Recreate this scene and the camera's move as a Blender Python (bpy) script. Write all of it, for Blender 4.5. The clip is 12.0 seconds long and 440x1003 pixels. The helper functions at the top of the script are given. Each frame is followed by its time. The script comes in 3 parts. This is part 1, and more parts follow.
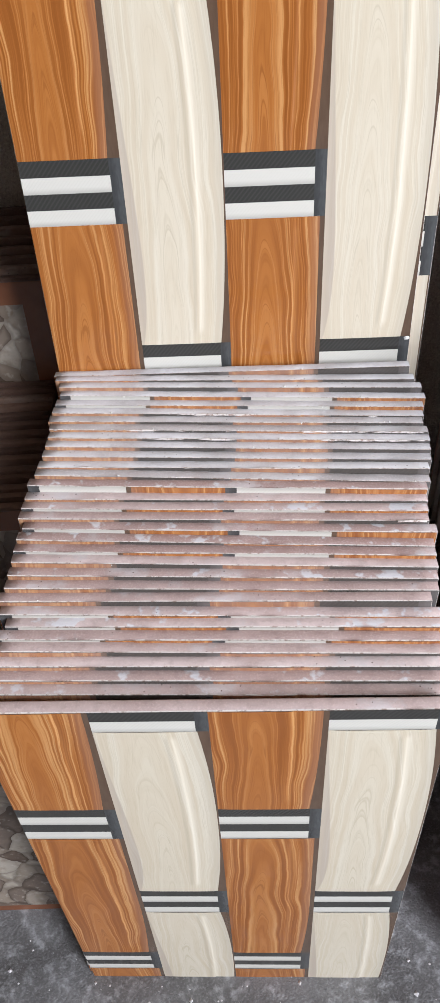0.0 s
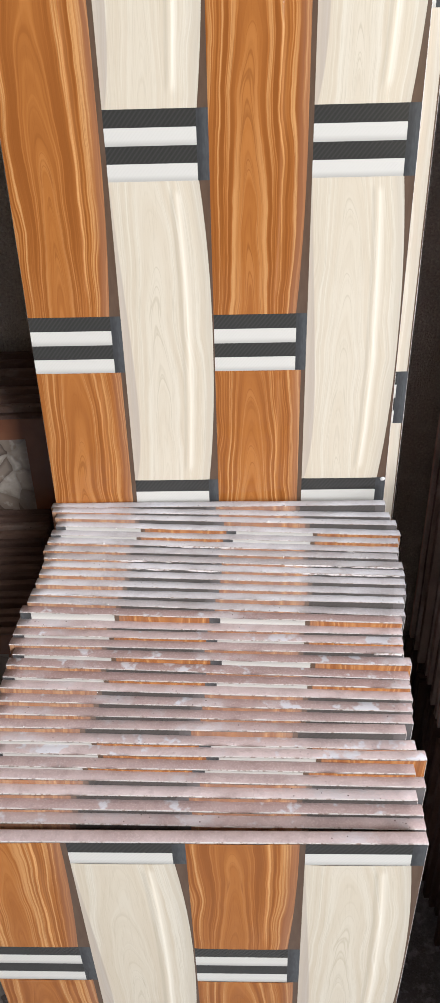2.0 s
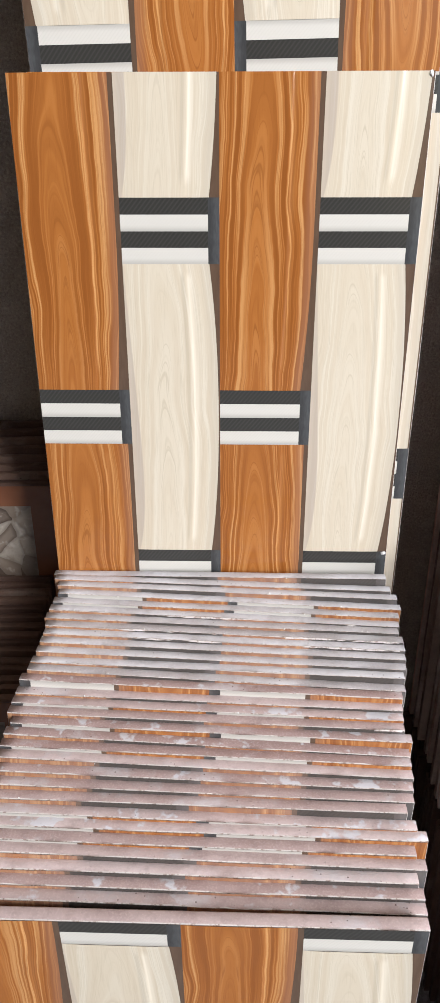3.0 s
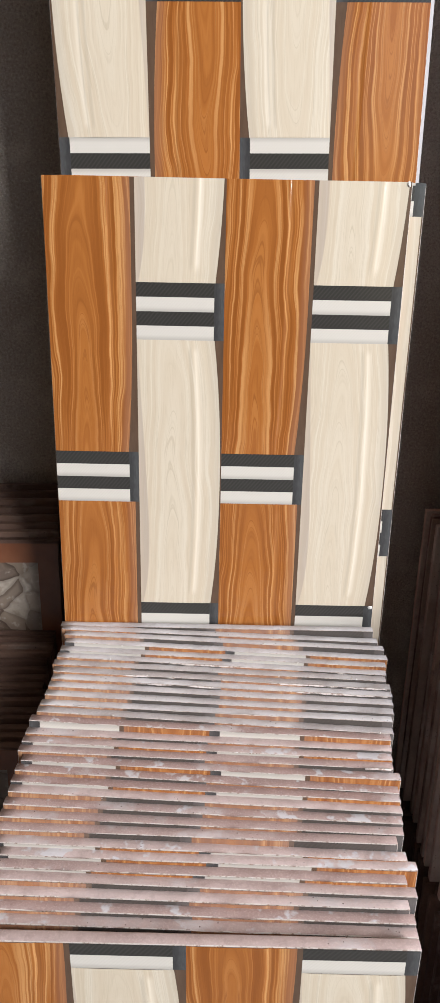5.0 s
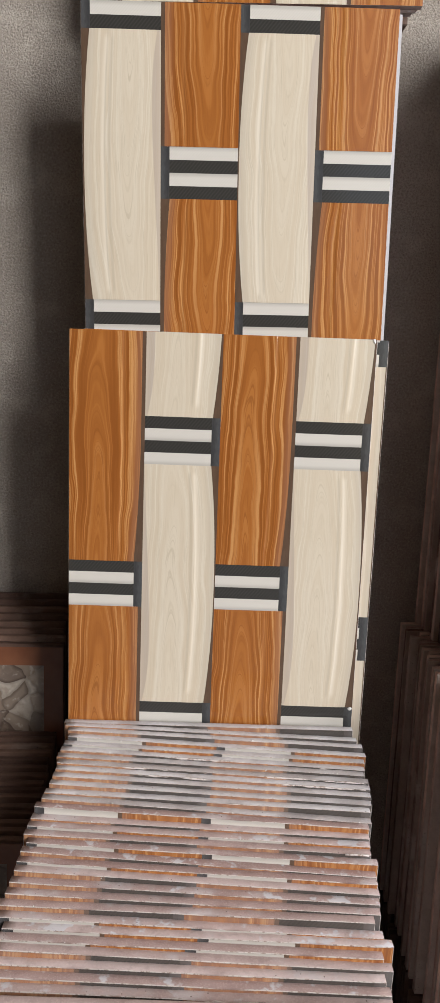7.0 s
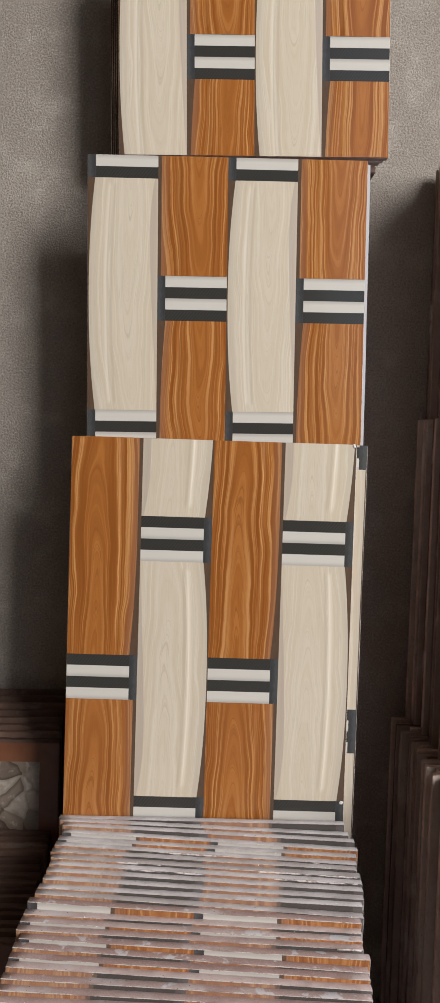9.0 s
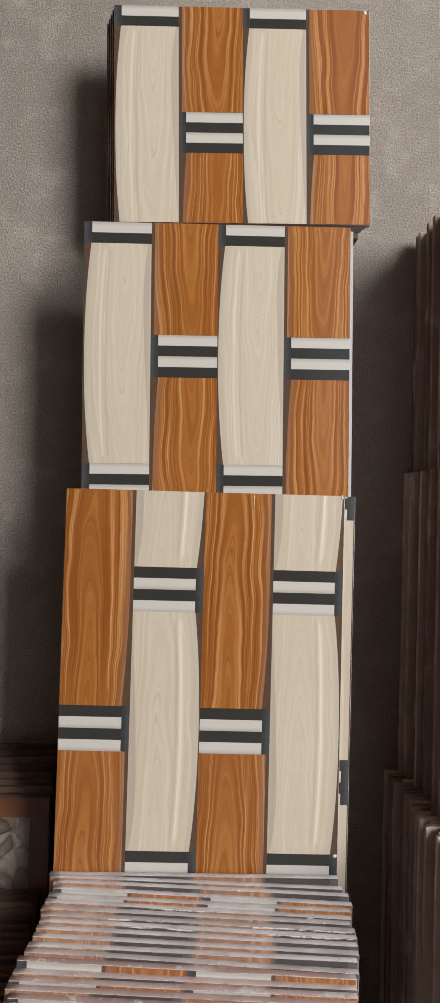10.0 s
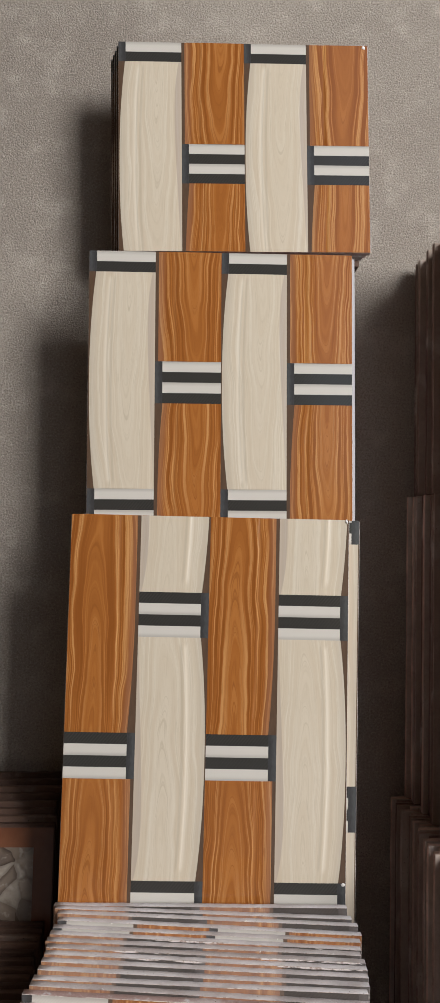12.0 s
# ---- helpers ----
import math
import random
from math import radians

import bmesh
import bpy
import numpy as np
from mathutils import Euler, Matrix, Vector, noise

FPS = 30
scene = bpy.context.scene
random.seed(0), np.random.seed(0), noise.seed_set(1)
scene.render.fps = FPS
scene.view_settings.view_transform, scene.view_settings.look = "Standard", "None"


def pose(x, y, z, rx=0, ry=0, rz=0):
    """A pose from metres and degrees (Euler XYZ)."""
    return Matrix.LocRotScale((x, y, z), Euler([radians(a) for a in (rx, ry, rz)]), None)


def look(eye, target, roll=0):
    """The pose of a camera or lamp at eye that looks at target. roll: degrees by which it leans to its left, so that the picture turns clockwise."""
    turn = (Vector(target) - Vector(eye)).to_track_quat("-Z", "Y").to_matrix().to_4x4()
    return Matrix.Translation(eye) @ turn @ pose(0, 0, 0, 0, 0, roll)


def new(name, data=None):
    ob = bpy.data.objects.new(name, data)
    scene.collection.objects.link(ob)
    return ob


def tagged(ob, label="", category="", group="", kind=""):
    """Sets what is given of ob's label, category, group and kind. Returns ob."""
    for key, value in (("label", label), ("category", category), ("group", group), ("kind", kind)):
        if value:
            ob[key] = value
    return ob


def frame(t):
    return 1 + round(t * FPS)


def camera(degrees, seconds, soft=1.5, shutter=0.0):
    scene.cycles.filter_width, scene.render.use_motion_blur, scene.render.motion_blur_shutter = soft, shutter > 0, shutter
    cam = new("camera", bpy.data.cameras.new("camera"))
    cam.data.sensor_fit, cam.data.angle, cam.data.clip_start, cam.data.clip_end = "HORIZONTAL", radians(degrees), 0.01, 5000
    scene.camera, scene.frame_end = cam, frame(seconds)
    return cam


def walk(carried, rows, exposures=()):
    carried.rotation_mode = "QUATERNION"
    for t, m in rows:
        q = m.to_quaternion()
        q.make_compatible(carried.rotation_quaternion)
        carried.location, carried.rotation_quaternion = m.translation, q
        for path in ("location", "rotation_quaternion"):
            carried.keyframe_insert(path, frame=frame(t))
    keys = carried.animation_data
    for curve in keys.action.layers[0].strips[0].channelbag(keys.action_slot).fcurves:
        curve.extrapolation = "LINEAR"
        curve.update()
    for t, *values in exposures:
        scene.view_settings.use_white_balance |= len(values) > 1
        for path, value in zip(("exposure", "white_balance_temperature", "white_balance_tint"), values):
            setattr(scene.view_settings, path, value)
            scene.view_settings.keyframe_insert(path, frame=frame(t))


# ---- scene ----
cam = camera(31.6, 12.0)
PATH = [
    (0, (0.022, -0.261, 0.902), (-0.027, 1.234, -0.425), -3.8),
    (0.5, (0.036, -0.27, 0.903), (-0.042, 1.285, -0.352), -5.0),
    (1, (0.034, -0.277, 0.908), (-0.025, 1.329, -0.282), -4.0),
    (1.5, (0.036, -0.281, 0.915), (-0.005, 1.378, -0.201), -3.3),
    (2, (0.03, -0.281, 0.93), (0.007, 1.399, -0.155), -2.0),
    (2.5, (0.025, -0.285, 0.932), (0.008, 1.449, -0.065), -1.3),
    (3, (0.026, -0.287, 0.936), (0.011, 1.482, 0.003), -0.6),
    (5, (0.007, -0.348, 0.936), (0.046, 1.512, 0.202), 0.8),
    (5.5, (0.009, -0.373, 0.938), (0.047, 1.514, 0.277), 0.7),
    (6, (0.006, -0.404, 0.939), (0.046, 1.518, 0.39), 0.9),
    (6.5, (0.004, -0.427, 0.944), (0.052, 1.516, 0.47), 1.5),
    (7, (0.0, -0.443, 0.942), (0.062, 1.514, 0.537), 1.8),
    (9, (0.006, -0.491, 0.939), (0.065, 1.504, 0.805), 1.5),
    (9.5, (0.001, -0.502, 0.926), (0.064, 1.497, 0.897), 1.5),
    (10, (0.005, -0.509, 0.931), (0.084, 1.489, 0.949), 1.3),
    (10.5, (0.001, -0.515, 0.929), (0.081, 1.483, 0.991), 1.2),
    (11, (-0.001, -0.514, 0.929), (0.079, 1.483, 1.009), 1.0),
    (11.5, (-0.002, -0.514, 0.925), (0.071, 1.483, 1.007), 1.1),
    (12, (-0.002, -0.511, 0.929), (0.08, 1.485, 1.015), 1.0),
]
walk(cam, [(t, look(eye, target, roll)) for t, eye, target, roll in PATH],
     exposures=[(0, 0.33, 5900, 8), (3, 0.33, 6150, 9), (5, 0.2, 6350, 10), (6.5, 0.0, 6450, 10), (9, -0.27, 6500, 10), (12, -0.3, 6500, 10)])

# ---- light: a wide shop-front opening, high and to the right behind the camera ----
world = bpy.data.worlds.new("sky_world")
scene.world = world
world.use_nodes = True
wn = world.node_tree
sky = wn.nodes.new("ShaderNodeTexSky")
sky.sky_type, sky.sun_disc = "NISHITA", False
sky.sun_elevation, sky.sun_rotation = radians(48), radians(150)
wn.nodes["Background"].inputs["Strength"].default_value = 0.1
wn.links.new(sky.outputs["Color"], wn.nodes["Background"].inputs["Color"])
sun = new("sun", bpy.data.lights.new("sun", "SUN"))
sun.data.energy, sun.data.angle, sun.data.color = 2.5, radians(0.5), (1.0, 0.95, 0.88)
sun.matrix_world = look((0, 0, 10), (-3.0, -5.0, 0))
day = new("daylight", bpy.data.lights.new("daylight", "AREA"))
day.data.shape, day.data.size, day.data.size_y = "RECTANGLE", 1.5, 2.6
day.data.energy, day.data.color = 292, (1.0, 0.975, 0.955)
day.matrix_world = look((2.65, -3.1, 2.5), (0.0, 0.45, 1.0))


# ---- node helpers ----
class Nodes:
    """A short way to write shader graphs."""

    def __init__(self, name, roughness=0.5, metallic=0.0, coat=0.0):
        self.mat = bpy.data.materials.new(name)
        self.mat.use_nodes = True
        self.t = self.mat.node_tree
        self.bsdf = self.t.nodes["Principled BSDF"]
        self.bsdf.inputs["Roughness"].default_value = roughness
        self.bsdf.inputs["Metallic"].default_value = metallic
        self.bsdf.inputs["Coat Weight"].default_value = coat
        self.bsdf.inputs["Coat Roughness"].default_value = 0.04

    def put(self, socket, value):
        if isinstance(value, bpy.types.NodeSocket):
            self.t.links.new(value, socket)
        else:
            socket.default_value = value

    def math(self, op, a, b=0.0, c=0.0, clamp=False):
        n = self.t.nodes.new("ShaderNodeMath")
        n.operation, n.use_clamp = op, clamp
        for k, v in enumerate((a, b, c)):
            self.put(n.inputs[k], v)
        return n.outputs[0]

    def step(self, v, lo, hi):
        n = self.t.nodes.new("ShaderNodeMapRange")
        n.interpolation_type = "SMOOTHSTEP"
        self.put(n.inputs["Value"], v)
        n.inputs["From Min"].default_value, n.inputs["From Max"].default_value = lo, hi
        return n.outputs["Result"]

    def mix(self, f, a, b, blend="MIX"):
        n = self.t.nodes.new("ShaderNodeMix")
        n.data_type, n.blend_type = "RGBA", blend
        self.put(n.inputs["Factor"], f)
        self.put(n.inputs[6], (*a, 1) if isinstance(a, tuple) else a)
        self.put(n.inputs[7], (*b, 1) if isinstance(b, tuple) else b)
        return n.outputs[2]

    def xyz(self, x, y, z):
        n = self.t.nodes.new("ShaderNodeCombineXYZ")
        for k, v in enumerate((x, y, z)):
            self.put(n.inputs[k], v)
        return n.outputs[0]

    def split(self, v):
        n = self.t.nodes.new("ShaderNodeSeparateXYZ")
        self.put(n.inputs[0], v)
        return n.outputs

    def noise(self, v, scale, detail=3.0, rough=0.5):
        n = self.t.nodes.new("ShaderNodeTexNoise")
        self.put(n.inputs["Vector"], v)
        n.inputs["Scale"].default_value, n.inputs["Detail"].default_value = scale, detail
        n.inputs["Roughness"].default_value = rough
        return n.outputs["Fac"]

    def voronoi(self, v, scale, feature="F1"):
        n = self.t.nodes.new("ShaderNodeTexVoronoi")
        n.feature = feature
        self.put(n.inputs["Vector"], v)
        n.inputs["Scale"].default_value = scale
        return n.outputs

    def coords(self):
        return self.t.nodes.new("ShaderNodeTexCoord").outputs

    def uv(self, name):
        n = self.t.nodes.new("ShaderNodeUVMap")
        n.uv_map = name
        return n.outputs[0]

    def rand(self):
        return self.t.nodes.new("ShaderNodeObjectInfo").outputs["Random"]

    def shifted(self, amount=9.0):
        """Object coordinates, moved by chance from object to object."""
        n = self.t.nodes.new("ShaderNodeVectorMath")
        n.operation = "ADD"
        self.put(n.inputs[0], self.coords()["Object"])
        r = self.math("MULTIPLY", self.rand(), amount)
        self.put(n.inputs[1], self.xyz(r, self.math("MULTIPLY", r, 0.37), self.math("MULTIPLY", r, 1.7)))
        return n.outputs[0]

    def bump(self, h, strength, distance):
        n = self.t.nodes.new("ShaderNodeBump")
        n.inputs["Strength"].default_value, n.inputs["Distance"].default_value = strength, distance
        self.put(n.inputs["Height"], h)
        self.put(self.bsdf.inputs["Normal"], n.outputs[0])

    def dust_and_reflection(self, c, gain=0.62):
        """Grey clay dust, and painted reflection of the next tile's clay, along the upper edge of those prints whose
        seed map says so.
        """
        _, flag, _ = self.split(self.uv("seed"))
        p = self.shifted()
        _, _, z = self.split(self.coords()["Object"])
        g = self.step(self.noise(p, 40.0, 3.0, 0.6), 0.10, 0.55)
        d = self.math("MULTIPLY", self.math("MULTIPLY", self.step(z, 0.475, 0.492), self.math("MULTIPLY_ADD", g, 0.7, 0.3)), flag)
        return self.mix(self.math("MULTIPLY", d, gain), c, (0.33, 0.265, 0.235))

    def colour(self, c):
        self.put(self.bsdf.inputs["Base Color"], (*c, 1) if isinstance(c, tuple) else c)
        return self.mat

    def rough(self, r):
        self.put(self.bsdf.inputs["Roughness"], r)


# ---- materials ----
def printed_wood(name, base, dark, light, line, contrast, lines, ridge_shading, facet):
    """Printed wood grain under a gloss glaze: growth rings of a slightly tapered log, cut lengthwise.
    In the UV map 'strip' u runs across a strip (0 to 1) and v along it in metres."""
    n = Nodes(name, 0.09)
    u, v, _ = n.split(n.uv("strip"))
    k, _, _ = n.split(n.uv("seed"))
    sway = n.noise(n.xyz(n.math("MULTIPLY", u, 1.4), n.math("MULTIPLY", v, 11.0), k), 1.0, 1.0)
    ripple = n.noise(n.xyz(n.math("MULTIPLY", u, 5.0), n.math("MULTIPLY", v, 38.0), n.math("ADD", k, 3.0)), 1.0, 2.0)
    x = n.math("MULTIPLY", n.math("SUBTRACT", u, 0.42), 0.075)
    x = n.math("MULTIPLY_ADD", n.math("SUBTRACT", sway, 0.5), 0.015, x)
    x = n.math("MULTIPLY_ADD", n.math("SUBTRACT", ripple, 0.5), 0.0030, x)
    # depth of the cut below the pith falls along the strip, which closes the rings into tall arches
    depth = n.math("MULTIPLY_ADD", v, -0.060, 0.019)
    depth = n.math("MULTIPLY_ADD", n.math("SUBTRACT", n.noise(n.xyz(0.0, n.math("MULTIPLY", v, 14.0), k), 1.0, 1.0), 0.5), 0.004, depth)
    ring = n.math("SQRT", n.math("ADD", n.math("MULTIPLY", x, x), n.math("MULTIPLY", depth, depth)))
    coarse = n.noise(n.xyz(n.math("MULTIPLY", ring, 330.0), n.math("MULTIPLY", v, 2.5), k), 1.0, 1.0, 0.5)
    medium = n.noise(n.xyz(n.math("MULTIPLY", ring, 900.0), n.math("MULTIPLY", v, 4.0), n.math("ADD", k, 6.0)), 1.0, 1.0, 0.5)
    fine = n.noise(n.xyz(n.math("MULTIPLY", ring, 1900.0), n.math("MULTIPLY", v, 22.0), k), 1.0, 2.0)
    fibre = n.noise(n.xyz(n.math("MULTIPLY", u, 95.0), n.math("MULTIPLY", v, 50.0), k), 1.0, 2.0)
    side = n.step(n.math("ABSOLUTE", x), 0.003, 0.017)
    tone = n.math("ADD", n.math("MULTIPLY", coarse, 0.62), n.math("MULTIPLY", medium, 0.38))
    c = n.mix(n.math("MULTIPLY", n.step(tone, 0.58, 0.38), n.math("MULTIPLY_ADD", side, 0.5, 0.5)), base, dark)
    lit = n.math("MULTIPLY", n.step(tone, 0.50, 0.62), n.math("MULTIPLY_ADD", side, 0.88, 0.12))
    c = n.mix(n.math("MULTIPLY", lit, contrast), c, light)
    c = n.mix(n.math("MULTIPLY", n.step(fine, 0.52, 0.74), lines * 0.55), c, line)
    c = n.mix(n.math("MULTIPLY", n.step(fibre, 0.50, 0.72), 0.14), c, line)
    vein = n.step(n.math("ABSOLUTE", n.math("SUBTRACT", medium, 0.53)), 0.030, 0.006)
    c = n.mix(n.math("MULTIPLY", n.math("MULTIPLY", vein, n.step(coarse, 0.44, 0.58)), lines), c, line)
    # printed facet and soft edges that make the strip look round
    h = n.math("MULTIPLY", v, 3.9)
    lens = n.math("MULTIPLY", n.math("MULTIPLY", h, n.math("SUBTRACT", 1.06, n.math("POWER", h, 6.0))), 0.17)
    inside = n.step(n.math("SUBTRACT", u, lens), 0.012, -0.004)
    c = n.mix(n.math("MULTIPLY", inside, facet), c, (0.42, 0.35, 0.30))
    c = n.mix(n.math("MULTIPLY", n.step(u, 0.84, 0.99), 0.40), c, tuple(0.55 * q + 0.10 for q in base))
    c = n.mix(n.math("MULTIPLY", n.step(u, 0.06, 0.0), 0.35), c, dark)
    span = n.math("MULTIPLY", n.step(v, 0.004, 0.012), n.step(v, 0.246, 0.236))
    # Ridge lines: print, with the relief's glare and shade painted in.
    c = n.mix(n.math("MULTIPLY", n.math("MULTIPLY", n.step(n.math("ABSOLUTE", n.math("SUBTRACT", u, 0.75)), 0.055, 0.004), ridge_shading), span), c, tuple(min(0.9, q * 1.15) for q in light))
    c = n.mix(n.math("MULTIPLY", n.math("MULTIPLY", n.step(n.math("ABSOLUTE", n.math("SUBTRACT", u, 0.672)), 0.032, 0.006), ridge_shading * 0.75), span), c, tuple(q * 0.72 for q in dark))
    n.bump(n.noise(n.coords()["Object"], 240.0, 2.0), 0.04, 0.0005)
    return n.colour(n.dust_and_reflection(c, 1.0))


ORANGE = printed_wood("printed_orange_wood", (0.40, 0.148, 0.035), (0.26, 0.084, 0.018), (0.60, 0.315, 0.120), (0.18, 0.055, 0.012), 0.80, 0.42, 0.10, 0.0)
CREAM = printed_wood("printed_cream_wood", (0.64, 0.567, 0.452), (0.60, 0.515, 0.395), (0.70, 0.645, 0.545), (0.38, 0.305, 0.20), 0.55, 0.30, 0.50, 0.66)


def printed_dark():
    n = Nodes("printed_charcoal_band", 0.14)
    u, v, _ = n.split(n.uv("strip"))
    a = n.math("SINE", n.math("ADD", n.math("MULTIPLY", u, 120.0), n.math("MULTIPLY", v, 1500.0)))
    g = n.noise(n.xyz(n.math("MULTIPLY", u, 30.0), n.math("MULTIPLY", v, 60.0), 0.0), 1.0, 3.0)
    c = n.mix(n.math("MULTIPLY", n.step(a, -0.4, 1.0), 0.38), (0.034, 0.033, 0.030), (0.070, 0.067, 0.062))
    return n.colour(n.dust_and_reflection(n.mix(n.math("MULTIPLY", g, 0.5), c, (0.046, 0.045, 0.043)), 0.35))


def printed_white():
    n = Nodes("printed_white_band", 0.13)
    u, v, _ = n.split(n.uv("strip"))
    a = n.math("SINE", n.math("ADD", n.math("MULTIPLY", u, 150.0), n.math("MULTIPLY", v, 2100.0)))
    c = n.mix(n.math("MULTIPLY", n.step(a, 0.2, 0.9), 0.25), (0.62, 0.595, 0.545), (0.52, 0.495, 0.45))
    lip = n.step(n.math("FRACT", n.math("MULTIPLY", v, 1 / 0.024)), 0.80, 0.99)
    return n.colour(n.dust_and_reflection(n.mix(n.math("MULTIPLY", lip, 0.55), c, (0.36, 0.34, 0.31))))


def printed_shade():
    n = Nodes("printed_umber_gap", 0.14)
    u, v, _ = n.split(n.uv("strip"))
    g = n.noise(n.xyz(n.math("MULTIPLY", u, 20.0), n.math("MULTIPLY", v, 60.0), 0.0), 1.0, 3.0)
    return n.colour(n.dust_and_reflection(n.mix(g, (0.080, 0.049, 0.032), (0.13, 0.083, 0.056))))


def printed_block():
    """The softer grey shadow block at a band's end."""
    n = Nodes("printed_grey_block", 0.12)
    u, v, _ = n.split(n.uv("strip"))
    g = n.noise(n.xyz(n.math("MULTIPLY", u, 40.0), n.math("MULTIPLY", v, 130.0), 0.0), 1.0, 3.0)
    c = n.mix(g, (0.040, 0.041, 0.043), (0.105, 0.108, 0.112))
    return n.colour(n.dust_and_reflection(n.mix(n.math("MULTIPLY", n.step(u, 0.985, 0.90), 0.5), c, (0.022, 0.022, 0.022))))


DARK, WHITE, SHADE, BLOCK = printed_dark(), printed_white(), printed_shade(), printed_block()


def clay(name, body, pale, dust, amount, powder=0.0):
    """Fired biscuit of a tile's edges and back, with dust, pits and smears of bluish white glaze powder."""
    n = Nodes(name, 0.8)
    p = n.shifted()
    big = n.noise(p, 16.0, 3.0)
    small = n.noise(p, 160.0, 4.0, 0.6)
    grit = n.noise(p, 700.0, 2.0, 0.6)
    r = n.rand()
    c = n.mix(r, body, pale)
    c = n.mix(n.math("MULTIPLY", n.step(n.noise(p, 34.0, 3.0), 0.42, 0.66), 0.30), c, tuple(x * 0.80 for x in body))
    c = n.mix(n.math("MULTIPLY", n.step(small, 0.45, 0.7), 0.25), c, tuple(x * 0.66 for x in body))
    c = n.mix(n.math("MULTIPLY", n.step(grit, 0.45, 0.75), 0.22), c, tuple(x * 1.25 for x in pale))
    d = n.step(n.math("ADD", big, n.math("MULTIPLY", small, 0.25)), 0.70 - amount, 0.84 - amount * 0.5)
    c = n.mix(n.math("MULTIPLY", d, 0.6), c, dust)
    if powder:
        b = n.math("MULTIPLY", n.step(n.math("ADD", n.noise(p, 42.0, 3.0, 0.65), n.math("MULTIPLY", n.math("SUBTRACT", small, 0.5), 0.3)), 0.575, 0.66), n.step(n.math("FRACT", n.math("MULTIPLY", r, 7.0)), 0.62, 0.70))
        c = n.mix(n.math("MULTIPLY", b, powder), c, (0.70, 0.71, 0.76))
    pits = n.step(n.voronoi(p, 220.0)["Distance"], 0.16, 0.08)
    c = n.mix(n.math("MULTIPLY", pits, n.step(big, 0.5, 0.65)), c, tuple(x * 0.45 for x in body))
    n.bump(n.math("ADD", small, n.math("ADD", n.math("MULTIPLY", grit, 0.5), n.math("MULTIPLY", pits, -0.6))), 0.32, 0.0010)
    return n.colour(c)


CLAY = clay("pink_clay_biscuit", (0.37, 0.25, 0.23), (0.67, 0.555, 0.545), (0.64, 0.61, 0.63), 0.02, 0.75)
DUSTY = clay("dusty_grey_biscuit", (0.47, 0.425, 0.425), (0.71, 0.69, 0.72), (0.70, 0.69, 0.71), 0.10)
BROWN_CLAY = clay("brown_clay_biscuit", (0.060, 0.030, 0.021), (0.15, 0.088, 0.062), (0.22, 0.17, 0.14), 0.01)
# Pale lip colour stands in for light caught on the side stack's front edges.
LIT_LIP = clay("lit_edge_lip", (0.36, 0.28, 0.23), (0.55, 0.46, 0.40), (0.6, 0.55, 0.5), 0.03)
# Red-brown clay, lightened to make up for the shade on the right stack.
RED_CLAY = clay("lifted_red_biscuit", (0.10, 0.040, 0.028), (0.80, 0.58, 0.47), (0.60, 0.52, 0.46), 0.03)


def rim():
    n = Nodes("chipped_glaze_rim", 0.35)
    p = n.shifted()
    return n.colour(n.mix(n.step(n.noise(p, 260.0, 4.0, 0.65), 0.36, 0.50), (0.36, 0.27, 0.235), (0.68, 0.63, 0.60)))


RIM = rim()


def concrete(name, base, dark, pale, scale, rough, grain=1.0):
    n = Nodes(name, rough)
    p = n.coords()["Object"]
    a, b, g = n.noise(p, 2.3 * scale, 5.0, 0.6), n.noise(p, 24.0 * scale, 4.0, 0.6), n.noise(p, 400.0, 3.0, 0.65)
    c = n.mix(n.step(a, 0.3, 0.7), base, dark)
    c = n.mix(n.math("MULTIPLY", n.step(b, 0.48, 0.75), 0.5), c, pale)
    c = n.mix(n.math("MULTIPLY", n.step(g, 0.50, 0.66), 0.48 * grain), c, tuple(x * 0.55 for x in dark))
    c = n.mix(n.math("MULTIPLY", n.step(g, 0.48, 0.34), 0.48 * grain), c, pale)
    n.bump(n.math("ADD", g, n.math("MULTIPLY", b, 0.6)), 0.8, 0.0045 * grain)
    return n.colour(c)


WALL = concrete("grey_cement_plaster", (0.44, 0.395, 0.34), (0.33, 0.29, 0.25), (0.60, 0.55, 0.485), 1.0, 0.85)
FLOOR = concrete("dusty_cement_floor", (0.20, 0.195, 0.20), (0.085, 0.080, 0.080), (0.50, 0.50, 0.52), 4.0, 0.7, 0.35)
# Brown picked for the bounced light; only surfaces out of view wear it.
BOUNCE_BROWN = concrete("bounce_brown_plaster", (0.25, 0.185, 0.135), (0.19, 0.14, 0.10), (0.31, 0.235, 0.175), 1.0, 0.9)


